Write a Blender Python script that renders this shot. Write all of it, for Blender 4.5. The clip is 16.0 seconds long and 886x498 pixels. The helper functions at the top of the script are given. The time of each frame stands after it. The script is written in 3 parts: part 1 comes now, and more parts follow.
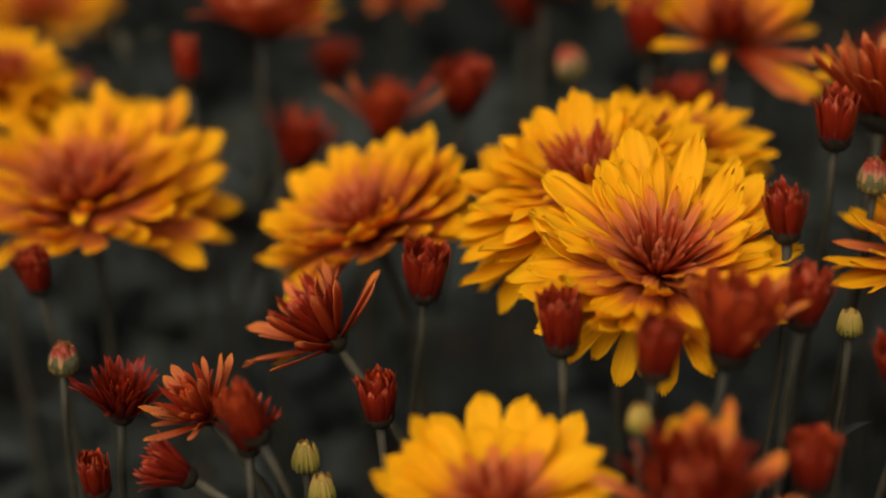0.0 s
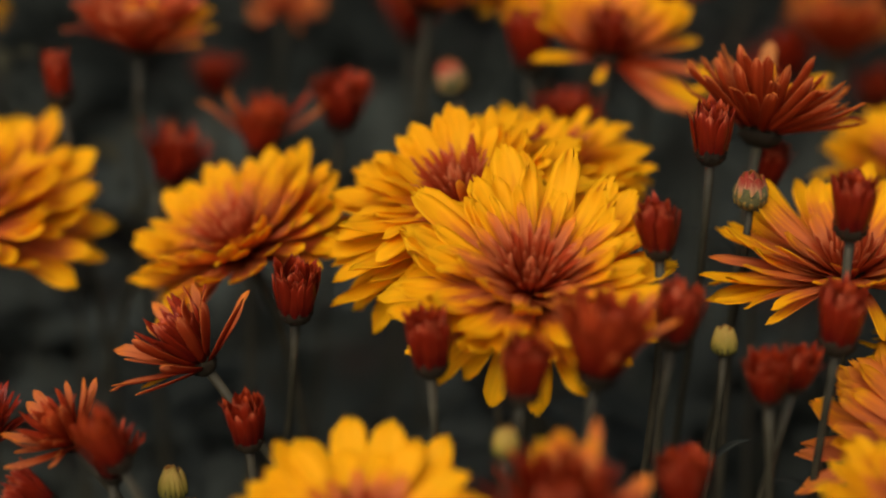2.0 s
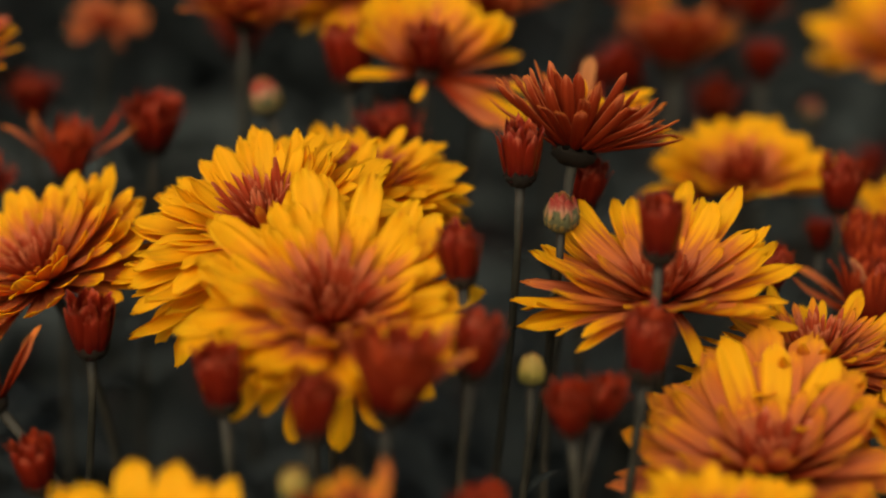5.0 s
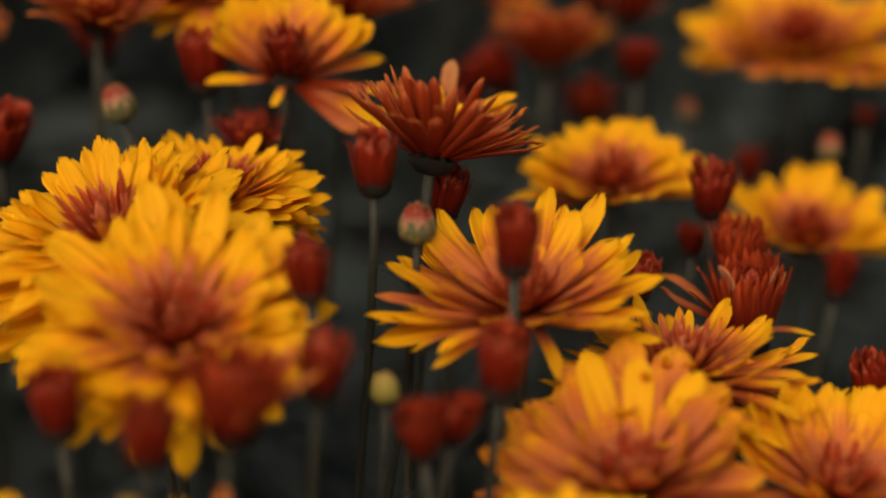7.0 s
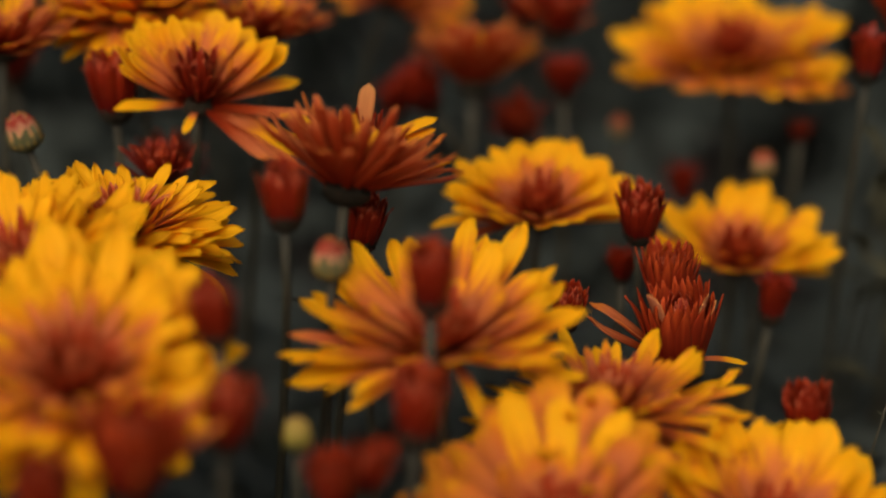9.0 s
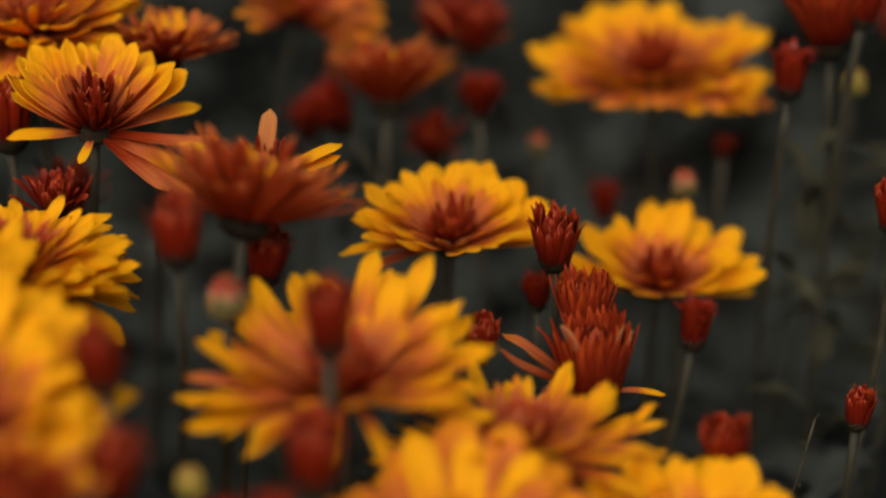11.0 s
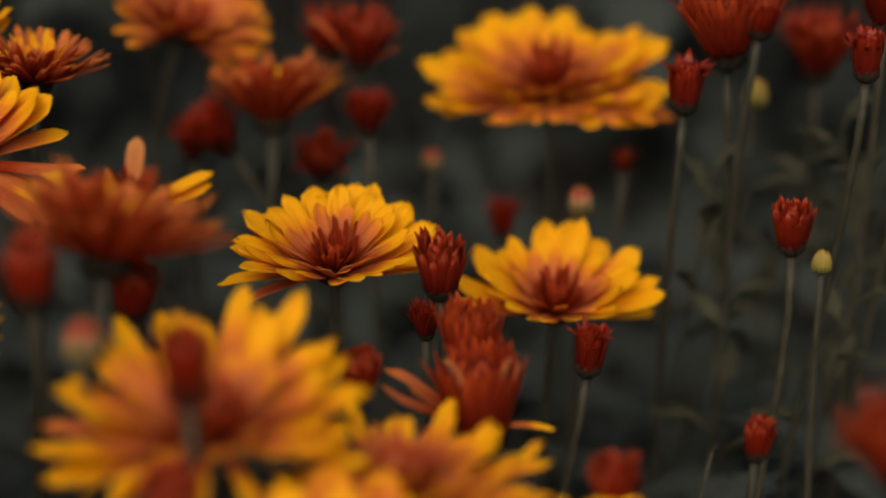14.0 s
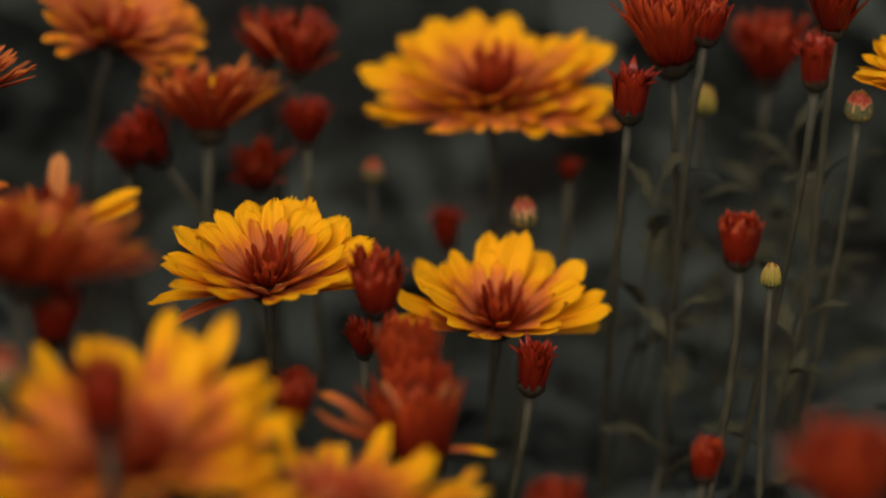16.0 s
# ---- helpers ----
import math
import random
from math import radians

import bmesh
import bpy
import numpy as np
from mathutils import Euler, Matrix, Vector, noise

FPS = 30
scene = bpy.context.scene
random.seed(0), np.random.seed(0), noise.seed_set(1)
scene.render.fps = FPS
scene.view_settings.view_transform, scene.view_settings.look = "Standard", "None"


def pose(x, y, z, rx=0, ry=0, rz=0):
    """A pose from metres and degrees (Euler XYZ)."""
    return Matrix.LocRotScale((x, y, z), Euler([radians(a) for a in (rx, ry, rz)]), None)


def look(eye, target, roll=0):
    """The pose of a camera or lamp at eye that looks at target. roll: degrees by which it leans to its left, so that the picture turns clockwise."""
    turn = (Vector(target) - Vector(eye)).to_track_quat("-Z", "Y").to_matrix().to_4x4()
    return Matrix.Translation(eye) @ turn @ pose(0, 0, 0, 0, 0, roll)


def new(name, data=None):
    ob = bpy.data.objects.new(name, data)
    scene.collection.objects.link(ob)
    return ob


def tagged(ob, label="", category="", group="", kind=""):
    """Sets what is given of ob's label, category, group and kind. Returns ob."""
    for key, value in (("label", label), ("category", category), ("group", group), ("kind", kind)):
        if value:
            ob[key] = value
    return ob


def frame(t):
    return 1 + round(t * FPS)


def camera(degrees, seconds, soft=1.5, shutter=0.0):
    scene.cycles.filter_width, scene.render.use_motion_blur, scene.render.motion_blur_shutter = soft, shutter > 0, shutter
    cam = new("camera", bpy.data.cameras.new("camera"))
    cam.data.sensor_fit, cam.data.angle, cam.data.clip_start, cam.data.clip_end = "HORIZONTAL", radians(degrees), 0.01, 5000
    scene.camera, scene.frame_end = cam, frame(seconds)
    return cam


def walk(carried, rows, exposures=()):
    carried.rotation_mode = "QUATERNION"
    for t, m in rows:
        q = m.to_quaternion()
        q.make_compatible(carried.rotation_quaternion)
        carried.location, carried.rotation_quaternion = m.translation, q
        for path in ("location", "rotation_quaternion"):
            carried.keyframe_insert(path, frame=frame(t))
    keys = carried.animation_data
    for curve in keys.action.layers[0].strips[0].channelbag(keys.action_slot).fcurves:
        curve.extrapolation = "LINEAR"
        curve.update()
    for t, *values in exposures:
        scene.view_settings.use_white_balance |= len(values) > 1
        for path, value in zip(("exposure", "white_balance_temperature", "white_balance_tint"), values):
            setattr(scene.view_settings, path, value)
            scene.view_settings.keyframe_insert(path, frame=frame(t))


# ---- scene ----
# A bed of two-tone chrysanthemums, about 0.2 m high; the ground is z = 0, the camera looks along +y.
PATH = [
    (0, (-0.04947, -0.43987, 0.40992), (-0.09960, -0.06999, 0.22178), -0.837),
    (0.5, (-0.04715, -0.43798, 0.40990), (-0.09507, -0.06712, 0.22311), -0.794),
    (1, (-0.04411, -0.43496, 0.40907), (-0.08849, -0.06378, 0.22203), -0.693),
    (1.5, (-0.04090, -0.43251, 0.40871), (-0.08113, -0.06108, 0.22124), -0.576),
    (2, (-0.03726, -0.43008, 0.40849), (-0.07464, -0.05821, 0.22130), -0.499),
    (2.5, (-0.03333, -0.42789, 0.40789), (-0.06793, -0.05559, 0.22102), -0.466),
    (3, (-0.03049, -0.42515, 0.40825), (-0.06163, -0.05240, 0.22166), -0.323),
    (3.5, (-0.02685, -0.42223, 0.40837), (-0.05518, -0.04950, 0.22130), -0.298),
    (4, (-0.02344, -0.41888, 0.40727), (-0.04938, -0.04600, 0.22016), -0.291),
    (6.5, (-0.00587, -0.40063, 0.40463), (-0.01498, -0.02752, 0.21641), -0.047),
    (7, (-0.00370, -0.39636, 0.40326), (-0.00823, -0.02351, 0.21434), 0.126),
    (7.5, (-0.00170, -0.39187, 0.40349), (-0.00380, -0.01937, 0.21386), 0.103),
    (8, (-0.00000, -0.38823, 0.40291), (-0.00000, -0.01579, 0.21314), 0.000),
    (8.5, (0.00183, -0.38371, 0.40219), (0.00400, -0.01163, 0.21174), -0.066),
    (9, (0.00342, -0.37828, 0.40284), (0.00808, -0.00608, 0.21266), -0.061),
    (11.5, (0.01614, -0.35732, 0.40231), (0.03221, 0.01353, 0.21013), -0.281),
    (12, (0.01884, -0.35294, 0.40239), (0.03701, 0.01728, 0.20916), -0.286),
    (12.5, (0.02015, -0.34923, 0.40246), (0.04049, 0.02050, 0.20853), -0.342),
    (13, (0.02162, -0.34675, 0.40231), (0.04416, 0.02275, 0.20818), -0.303),
    (13.5, (0.02349, -0.34431, 0.40189), (0.04705, 0.02522, 0.20794), -0.373),
    (14, (0.02618, -0.34183, 0.40097), (0.05161, 0.02779, 0.20742), -0.393),
    (14.5, (0.02880, -0.33860, 0.40088), (0.05613, 0.03082, 0.20722), -0.398),
    (15, (0.02945, -0.33493, 0.40013), (0.05935, 0.03397, 0.20586), -0.351),
    (15.5, (0.03085, -0.33128, 0.39940), (0.06215, 0.03736, 0.20486), -0.291),
    (16, (0.03264, -0.32804, 0.39949), (0.06498, 0.04001, 0.20400), -0.275),
]
FOCUS = 0.422
cam = camera(24.0, 16.0, soft=2.0)
walk(cam, [(t, look(eye, target, roll)) for t, eye, target, roll in PATH], exposures=[(0.0, -0.06, 7000, 10), (16.0, -0.14, 7000, 10)])
cam.data.dof.use_dof = True
cam.data.dof.focus_distance = FOCUS
cam.data.dof.aperture_fstop = 4.8

# ---- light: a dull, overcast day ----
world = bpy.data.worlds.new("overcast_sky")
scene.world = world
world.use_nodes = True
wn = world.node_tree.nodes
sky = wn.new("ShaderNodeTexSky")
sky.sky_type = "NISHITA"
sky.sun_disc = False
sky.sun_elevation = radians(53)
sky.sun_rotation = radians(200)
sky.dust_density = 6.0
sky.air_density = 0.5
sky.ozone_density = 0.0
world.node_tree.links.new(sky.outputs[0], wn["Background"].inputs[0])
wn["Background"].inputs[1].default_value = 0.15
sun = new("sun", bpy.data.lights.new("sun", "SUN"))
sun.data.energy = 1.2
sun.data.angle = radians(60)
sun.data.color = (1.0, 0.93, 0.82)
sun.matrix_world = look((-0.32, -1.0, 1.4), (0.0, 0.0, 0.0))

# ---- materials ----
YELLOW, GOLD, AMBER = (0.95, 0.535, 0.014), (0.90, 0.405, 0.018), (0.80, 0.265, 0.042)
PEACH, RUST, RED = (0.67, 0.195, 0.068), (0.42, 0.058, 0.013), (0.25, 0.017, 0.004)
DEEP, PALE = (0.085, 0.004, 0.003), (0.62, 0.34, 0.10)


def material(name):
    m = bpy.data.materials.new(name)
    m.use_nodes = True
    return m, m.node_tree.nodes, m.node_tree.links, m.node_tree.nodes["Principled BSDF"]


def ramp(nodes, stops):
    r = nodes.new("ShaderNodeValToRGB")
    while len(r.color_ramp.elements) < len(stops):
        r.color_ramp.elements.new(0.5)
    for e, (at, colour) in zip(r.color_ramp.elements, stops):
        e.position, e.color = at, (*colour, 1)
    return r


def maths(nodes, links, op, a, b):
    n = nodes.new("ShaderNodeMath")
    n.operation = op
    for k, v in enumerate((a, b)):
        if isinstance(v, (int, float)):
            n.inputs[k].default_value = v
        else:
            links.new(v, n.inputs[k])
    return n.outputs[0]


def petal_material(name, stops, streak=0.22, rough=0.55, glow=0.48, gloss=0.10):
    """Pigment runs along the petal, from its foot at x = 0 to its tip at x = 1, in fine uneven streaks."""
    m, nodes, links, skin = material(name)
    place = nodes.new("ShaderNodeTexCoord")
    info = nodes.new("ShaderNodeObjectInfo")
    shift = nodes.new("ShaderNodeVectorMath")
    shift.operation = "MULTIPLY_ADD"
    shift.inputs[1].default_value = (1.6, 26, 4)
    spread = nodes.new("ShaderNodeCombineXYZ")
    for k in range(3):
        links.new(maths(nodes, links, "MULTIPLY", info.outputs["Random"], 37.0 + 11 * k), spread.inputs[k])
    links.new(place.outputs["Object"], shift.inputs[0])
    links.new(spread.outputs[0], shift.inputs[2])
    fine = nodes.new("ShaderNodeTexNoise")
    fine.inputs["Scale"].default_value = 1.0
    fine.inputs["Detail"].default_value = 3.0
    links.new(shift.outputs[0], fine.inputs["Vector"])
    blotch = nodes.new("ShaderNodeTexNoise")
    blotch.inputs["Scale"].default_value = 3.1
    links.new(place.outputs["Object"], blotch.inputs["Vector"])
    along = nodes.new("ShaderNodeSeparateXYZ")
    links.new(place.outputs["Object"], along.inputs[0])
    run = maths(nodes, links, "ADD", along.outputs[0], maths(nodes, links, "MULTIPLY", maths(nodes, links, "SUBTRACT", fine.outputs[0], 0.5), streak * 2))
    run = maths(nodes, links, "ADD", run, maths(nodes, links, "MULTIPLY", maths(nodes, links, "SUBTRACT", blotch.outputs[0], 0.5), 0.25))
    run = maths(nodes, links, "ADD", run, maths(nodes, links, "MULTIPLY", maths(nodes, links, "SUBTRACT", info.outputs["Random"], 0.5), 0.16))
    pigment = ramp(nodes, stops)
    links.new(run, pigment.inputs[0])
    tone = nodes.new("ShaderNodeHueSaturation")
    links.new(maths(nodes, links, "ADD", 0.86, maths(nodes, links, "MULTIPLY", fine.outputs[0], 0.28)), tone.inputs["Value"])
    links.new(pigment.outputs[0], tone.inputs["Color"])
    links.new(tone.outputs[0], skin.inputs["Base Color"])
    skin.inputs["Roughness"].default_value = rough
    skin.inputs["Specular IOR Level"].default_value = gloss
    bump = nodes.new("ShaderNodeBump")
    bump.inputs["Strength"].default_value = 0.5
    bump.inputs["Distance"].default_value = 0.0004
    links.new(fine.outputs[0], bump.inputs["Height"])
    links.new(bump.outputs[0], skin.inputs["Normal"])
    thin = nodes.new("ShaderNodeBsdfTranslucent")
    links.new(tone.outputs[0], thin.inputs["Color"])
    mix = nodes.new("ShaderNodeMixShader")
    mix.inputs[0].default_value = glow
    links.new(skin.outputs[0], mix.inputs[1])
    links.new(thin.outputs[0], mix.inputs[2])
    links.new(mix.outputs[0], nodes["Material Output"].inputs[0])
    return m


PALETTES = {
    "outer": (petal_material("petal_yellow_face", [(0.04, RED), (0.20, RUST), (0.35, PEACH), (0.49, (0.66, 0.185, 0.045)), (0.61, GOLD), (0.73, YELLOW)]),
              petal_material("petal_yellow_back", [(0.1, RUST), (0.4, PEACH), (0.75, AMBER), (1.0, GOLD)])),
    "sun": (petal_material("petal_sunny_face", [(0.03, RED), (0.13, RUST), (0.25, PEACH), (0.38, AMBER), (0.48, GOLD), (0.62, YELLOW)]),
            petal_material("petal_sunny_back", [(0.1, RUST), (0.3, PEACH), (0.6, AMBER), (0.9, GOLD)])),
    "mid": (petal_material("petal_peach_face", [(0.14, RED), (0.36, RUST), (0.58, PEACH), (0.80, AMBER), (0.95, GOLD)]),
            petal_material("petal_peach_back", [(0.1, RED), (0.45, RUST), (0.8, PEACH), (1.0, AMBER)])),
    "rust": (petal_material("petal_rust_face", [(0.1, RED), (0.4, RUST), (0.75, PEACH), (1.0, AMBER)]),
             petal_material("petal_rust_back", [(0.0, RED), (0.40, (0.30, 0.030, 0.007)), (0.85, (0.43, 0.060, 0.015)), (1.0, PEACH)], 0.3)),
    "red": (petal_material("petal_red_face", [(0.0, DEEP), (0.5, (0.145, 0.010, 0.003)), (0.88, (0.20, 0.014, 0.004)), (1.0, RUST)], 0.3, 0.36, 0.16, 0.2),
            petal_material("petal_red_back", [(0.15, DEEP), (0.45, (0.140, 0.010, 0.003)), (0.80, (0.19, 0.013, 0.004)), (0.93, (0.29, 0.032, 0.012)), (1.0, (0.45, 0.10, 0.045))], 0.34, 0.36, 0.16, 0.2)),
    "blush": (petal_material("petal_blush_face", [(0.06, RED), (0.24, RUST), (0.42, PEACH), (0.60, (0.72, 0.22, 0.045)), (0.72, GOLD), (0.84, YELLOW)], 0.26),
              petal_material("petal_blush_back", [(0.1, RUST), (0.4, PEACH), (0.8, AMBER), (1.0, GOLD)])),
    "maroon": (petal_material("petal_maroon_face", [(0.0, DEEP), (0.7, (0.13, 0.009, 0.002)), (1.0, RED)], 0.3, 0.36, 0.12, 0.25),
               petal_material("petal_maroon_back", [(0.15, DEEP), (0.8, (0.14, 0.010, 0.002)), (1.0, RED)], 0.3, 0.36, 0.12, 0.25)),
    "needle": (petal_material("petal_needle_face", [(0.05, RED), (0.4, (0.42, 0.044, 0.012)), (0.8, (0.55, 0.090, 0.026)), (1.0, (0.72, 0.24, 0.10))], 0.2),
               petal_material("petal_needle_back", [(0.0, RED), (0.35, (0.42, 0.044, 0.012)), (0.75, (0.56, 0.095, 0.028)), (1.0, (0.74, 0.25, 0.105))], 0.2)),
    "ember": (petal_material("petal_ember_face", [(0.0, DEEP), (0.4, (0.20, 0.014, 0.004)), (0.8, (0.28, 0.030, 0.009)), (1.0, RUST)], 0.3, 0.45, 0.2),
              petal_material("petal_ember_back", [(0.05, DEEP), (0.3, (0.19, 0.013, 0.004)), (0.7, (0.26, 0.026, 0.008)), (1.0, RUST)], 0.35, 0.45, 0.2)),
    "pink": (petal_material("petal_pink_face", [(0.0, RED), (0.6, RUST), (1.0, PALE)]),
             petal_material("petal_pink_back", [(0.0, (0.30, 0.24, 0.06)), (0.35, PALE), (0.68, (0.62, 0.32, 0.18)), (0.9, (0.44, 0.08, 0.05)), (1.0, (0.40, 0.05, 0.03))], 0.4)),
    "paddle": (petal_material("petal_paddle_face", [(0.1, RUST), (0.4, (0.58, 0.20, 0.065)), (1.0, (0.68, 0.32, 0.10))]),
               petal_material("petal_paddle_back", [(0.1, RUST), (0.4, (0.52, 0.17, 0.075)), (1.0, (0.62, 0.25, 0.12))])),
    "cream": (petal_material("petal_cream_face", [(0.0, PALE), (1.0, PALE)]),
              petal_material("petal_cream_back", [(0.0, (0.26, 0.25, 0.05)), (0.5, (0.50, 0.41, 0.09)), (1.0, (0.66, 0.50, 0.14))])),
}


def green_material(name, dark, light, scale, rough=0.6, gloss=0.3, glow=0.0):
    m, nodes, links, skin = material(name)
    place = nodes.new("ShaderNodeTexCoord")
    info = nodes.new("ShaderNodeObjectInfo")
    geo = nodes.new("ShaderNodeNewGeometry")
    blotch = nodes.new("ShaderNodeTexNoise")
    blotch.inputs["Scale"].default_value = scale
    blotch.inputs["Detail"].default_value = 6.0
    links.new(place.outputs["Object"], blotch.inputs["Vector"])
    fac = maths(nodes, links, "ADD", blotch.outputs[0], maths(nodes, links, "MULTIPLY", maths(nodes, links, "SUBTRACT", info.outputs["Random"], 0.5), 0.3))
    fac = maths(nodes, links, "ADD", fac, maths(nodes, links, "MULTIPLY", maths(nodes, links, "SUBTRACT", geo.outputs["Random Per Island"], 0.5), 0.4))
    tint = ramp(nodes, [(0.25, dark), (0.8, light)])
    links.new(fac, tint.inputs[0])
    links.new(tint.outputs[0], skin.inputs["Base Color"])
    skin.inputs["Roughness"].default_value = rough
    skin.inputs["Specular IOR Level"].default_value = gloss
    bump = nodes.new("ShaderNodeBump")
    bump.inputs["Strength"].default_value = 0.6
    bump.inputs["Distance"].default_value = 0.0006
    links.new(blotch.outputs[0], bump.inputs["Height"])
    links.new(bump.outputs[0], skin.inputs["Normal"])
    if glow:
        thin = nodes.new("ShaderNodeBsdfTranslucent")
        links.new(tint.outputs[0], thin.inputs["Color"])
        mix = nodes.new("ShaderNodeMixShader")
        mix.inputs[0].default_value = glow
        links.new(skin.outputs[0], mix.inputs[1])
        links.new(thin.outputs[0], mix.inputs[2])
        links.new(mix.outputs[0], nodes["Material Output"].inputs[0])
    return m


LEAF = green_material("leaf_green", (0.058, 0.071, 0.064), (0.066, 0.080, 0.071), 130.0, 0.8, 0.03, 0.42)
YOUNG = green_material("young_leaf_green", (0.058, 0.060, 0.036), (0.105, 0.102, 0.062), 130.0, 0.7, 0.1, 0.3)
STEM = green_material("stem_green", (0.022, 0.022, 0.013), (0.056, 0.051, 0.031), 220.0, 0.65)
CALYX = green_material("calyx_green", (0.009, 0.008, 0.005), (0.034, 0.025, 0.014), 400.0, 0.75, 0.12)
BRACT = green_material("bract_green", (0.045, 0.050, 0.018), (0.130, 0.125, 0.042), 380.0, 0.6)

SOIL, _n, _l, _s = material("dark_soil")
_p = _n.new("ShaderNodeTexCoord")
_c = _n.new("ShaderNodeTexNoise")
_c.inputs["Scale"].default_value, _c.inputs["Detail"].default_value = 60.0, 8.0
_l.new(_p.outputs["Object"], _c.inputs["Vector"])
_r = ramp(_n, [(0.3, (0.030, 0.028, 0.024)), (0.7, (0.075, 0.066, 0.054))])
_l.new(_c.outputs[0], _r.inputs[0])
_l.new(_r.outputs[0], _s.inputs["Base Color"])
_s.inputs["Roughness"].default_value = 0.9
_b = _n.new("ShaderNodeBump")
_b.inputs["Distance"].default_value = 0.004
_l.new(_c.outputs[0], _b.inputs["Height"])
_l.new(_b.outputs[0], _s.inputs["Normal"])


# ---- building helpers ----
def finish(bm, name, mats, smooth=True):
    me = bpy.data.meshes.new(name)
    bmesh.ops.recalc_face_normals(bm, faces=bm.faces)
    for f in bm.faces:
        f.smooth = smooth
    bm.to_mesh(me)
    bm.free()
    for m in mats:
        me.materials.append(m)
    return me


def part(name, me, parent, m=None, label=""):
    ob = new(name, me)
    ob.parent = parent
    ob.matrix_basis = m if m is not None else Matrix.Identity(4)
    return tagged(ob, label)


def slab(rows, thick, name, mats):
    """A closed thin blade from rows of points; its upper side has the first material, its under side the second."""
    bm = bmesh.new()
    top = [[bm.verts.new(p) for p in row] for row in rows]
    low = [[bm.verts.new((p[0], p[1], p[2] - thick)) for p in row] for row in rows]
    n, k = len(rows), len(rows[0])
    for i in range(n - 1):
        for j in range(k - 1):
            bm.faces.new((top[i][j], top[i + 1][j], top[i + 1][j + 1], top[i][j + 1]))
            bm.faces.new((low[i][j], low[i][j + 1], low[i + 1][j + 1], low[i + 1][j])).material_index = 1
    rim = [(i, 0) for i in range(n)] + [(n - 1, j) for j in range(1, k)] + [(i, k - 1) for i in range(n - 2, -1, -1)] + [(0, j) for j in range(k - 2, 0, -1)]
    for (a, b), (c, d) in zip(rim, rim[1:] + rim[:1]):
        bm.faces.new((top[a][b], low[a][b], low[c][d], top[c][d]))
    return finish(bm, name, mats)


PETALS = {}
# half width, where the blade is widest, trough depth, width at the foot
SHAPES = {"broad": (0.122, 0.70, 0.20, 0.46), "slim": (0.080, 0.70, 0.34, 0.55), "strip": (0.092, 0.72, 0.55, 0.75), "quill": (0.070, 0.62, 1.0, 0.7), "strap": (0.150, 0.80, 0.22, 0.80), "cup": (0.17, 0.55, 0.8, 0.5), "lance": (0.092, 0.50, 0.55, 0.75)}
BENDS = {"up": 0.14, "flat": 0.02, "down": -0.13, "droop": -0.34, "hook": 0.42, "shut": 0.34, "barrel": 0.0, "crown": 0.0}


def petal_mesh(shape, bend, palette, variant):
    key = (shape, bend, palette, variant)
    if key not in PETALS:
        rnd = random.Random(str(key))
        half, peak, trough, base = SHAPES[shape]
        curl = BENDS[bend] + rnd.uniform(-0.06, 0.06) * (bend not in ("barrel", "crown"))
        sway, lift = rnd.uniform(-0.09, 0.09) * (bend not in ("barrel", "shut", "crown")), rnd.uniform(0.0, 0.06)
        tip = rnd.uniform(-0.14, 0.14) if bend not in ("shut", "barrel") else 0.0
        if bend == "crown":
            tip = rnd.uniform(-0.55, 0.05)
        belly = -0.022 if bend in ("barrel", "crown") else 0.0
        n, k = 9, 6
        teeth = [0.0] * (k + 1)
        if shape in ("broad", "slim", "strap"):
            depth = 0.13 if shape == "strap" else 0.085
            teeth = [rnd.uniform(0.2, 1.0) * depth * (1.0 if c % 2 else 0.15) for c in range(k + 1)]
        rows = []
        for i in range(n):
            u = (i / (n - 1)) ** 0.85
            s = u / peak if u < peak else (1 - u) / (1 - peak)
            w = half * ((base + (1 - base) * math.sin(s * math.pi / 2)) if u < peak else math.sqrt(max(0.0, 1 - (1 - s) ** 2.6)) * 0.62 + 0.38)
            if shape == "lance" and u > peak:
                w = half * (0.14 + 0.86 * s ** 0.75)
            if shape == "strip" and u > peak:
                w = half * (0.12 + 0.88 * s ** 0.55)
            row = []
            for j in range(k + 1):
                v = 2 * j / k - 1
                x = u - (teeth[j] + 0.035 * v * v) * u ** 8
                y = v * w + sway * u * u
                z = curl * u * u + belly * math.sin(math.pi * min(1.0, u * 1.05)) + tip * max(0.0, u - 0.72) ** 2 * 6 + trough * v * v * w * (1 - 0.5 * u)
                z += lift * math.sin(u * 7 + 2 * v) * 0.2 * u - 0.025 * half * math.cos(v * math.pi * 3) * (1 - u * 0.5)
                row.append((x, y, z))
            rows.append(row)
        PETALS[key] = slab(rows, 0.009, "petal", PALETTES[palette])
    return PETALS[key]


def head_pose(pos, view, right):
    return Matrix.Translation(pos) @ pose(0, 0, 0, 0, right, 0) @ pose(0, 0, 0, view, 0, 0)


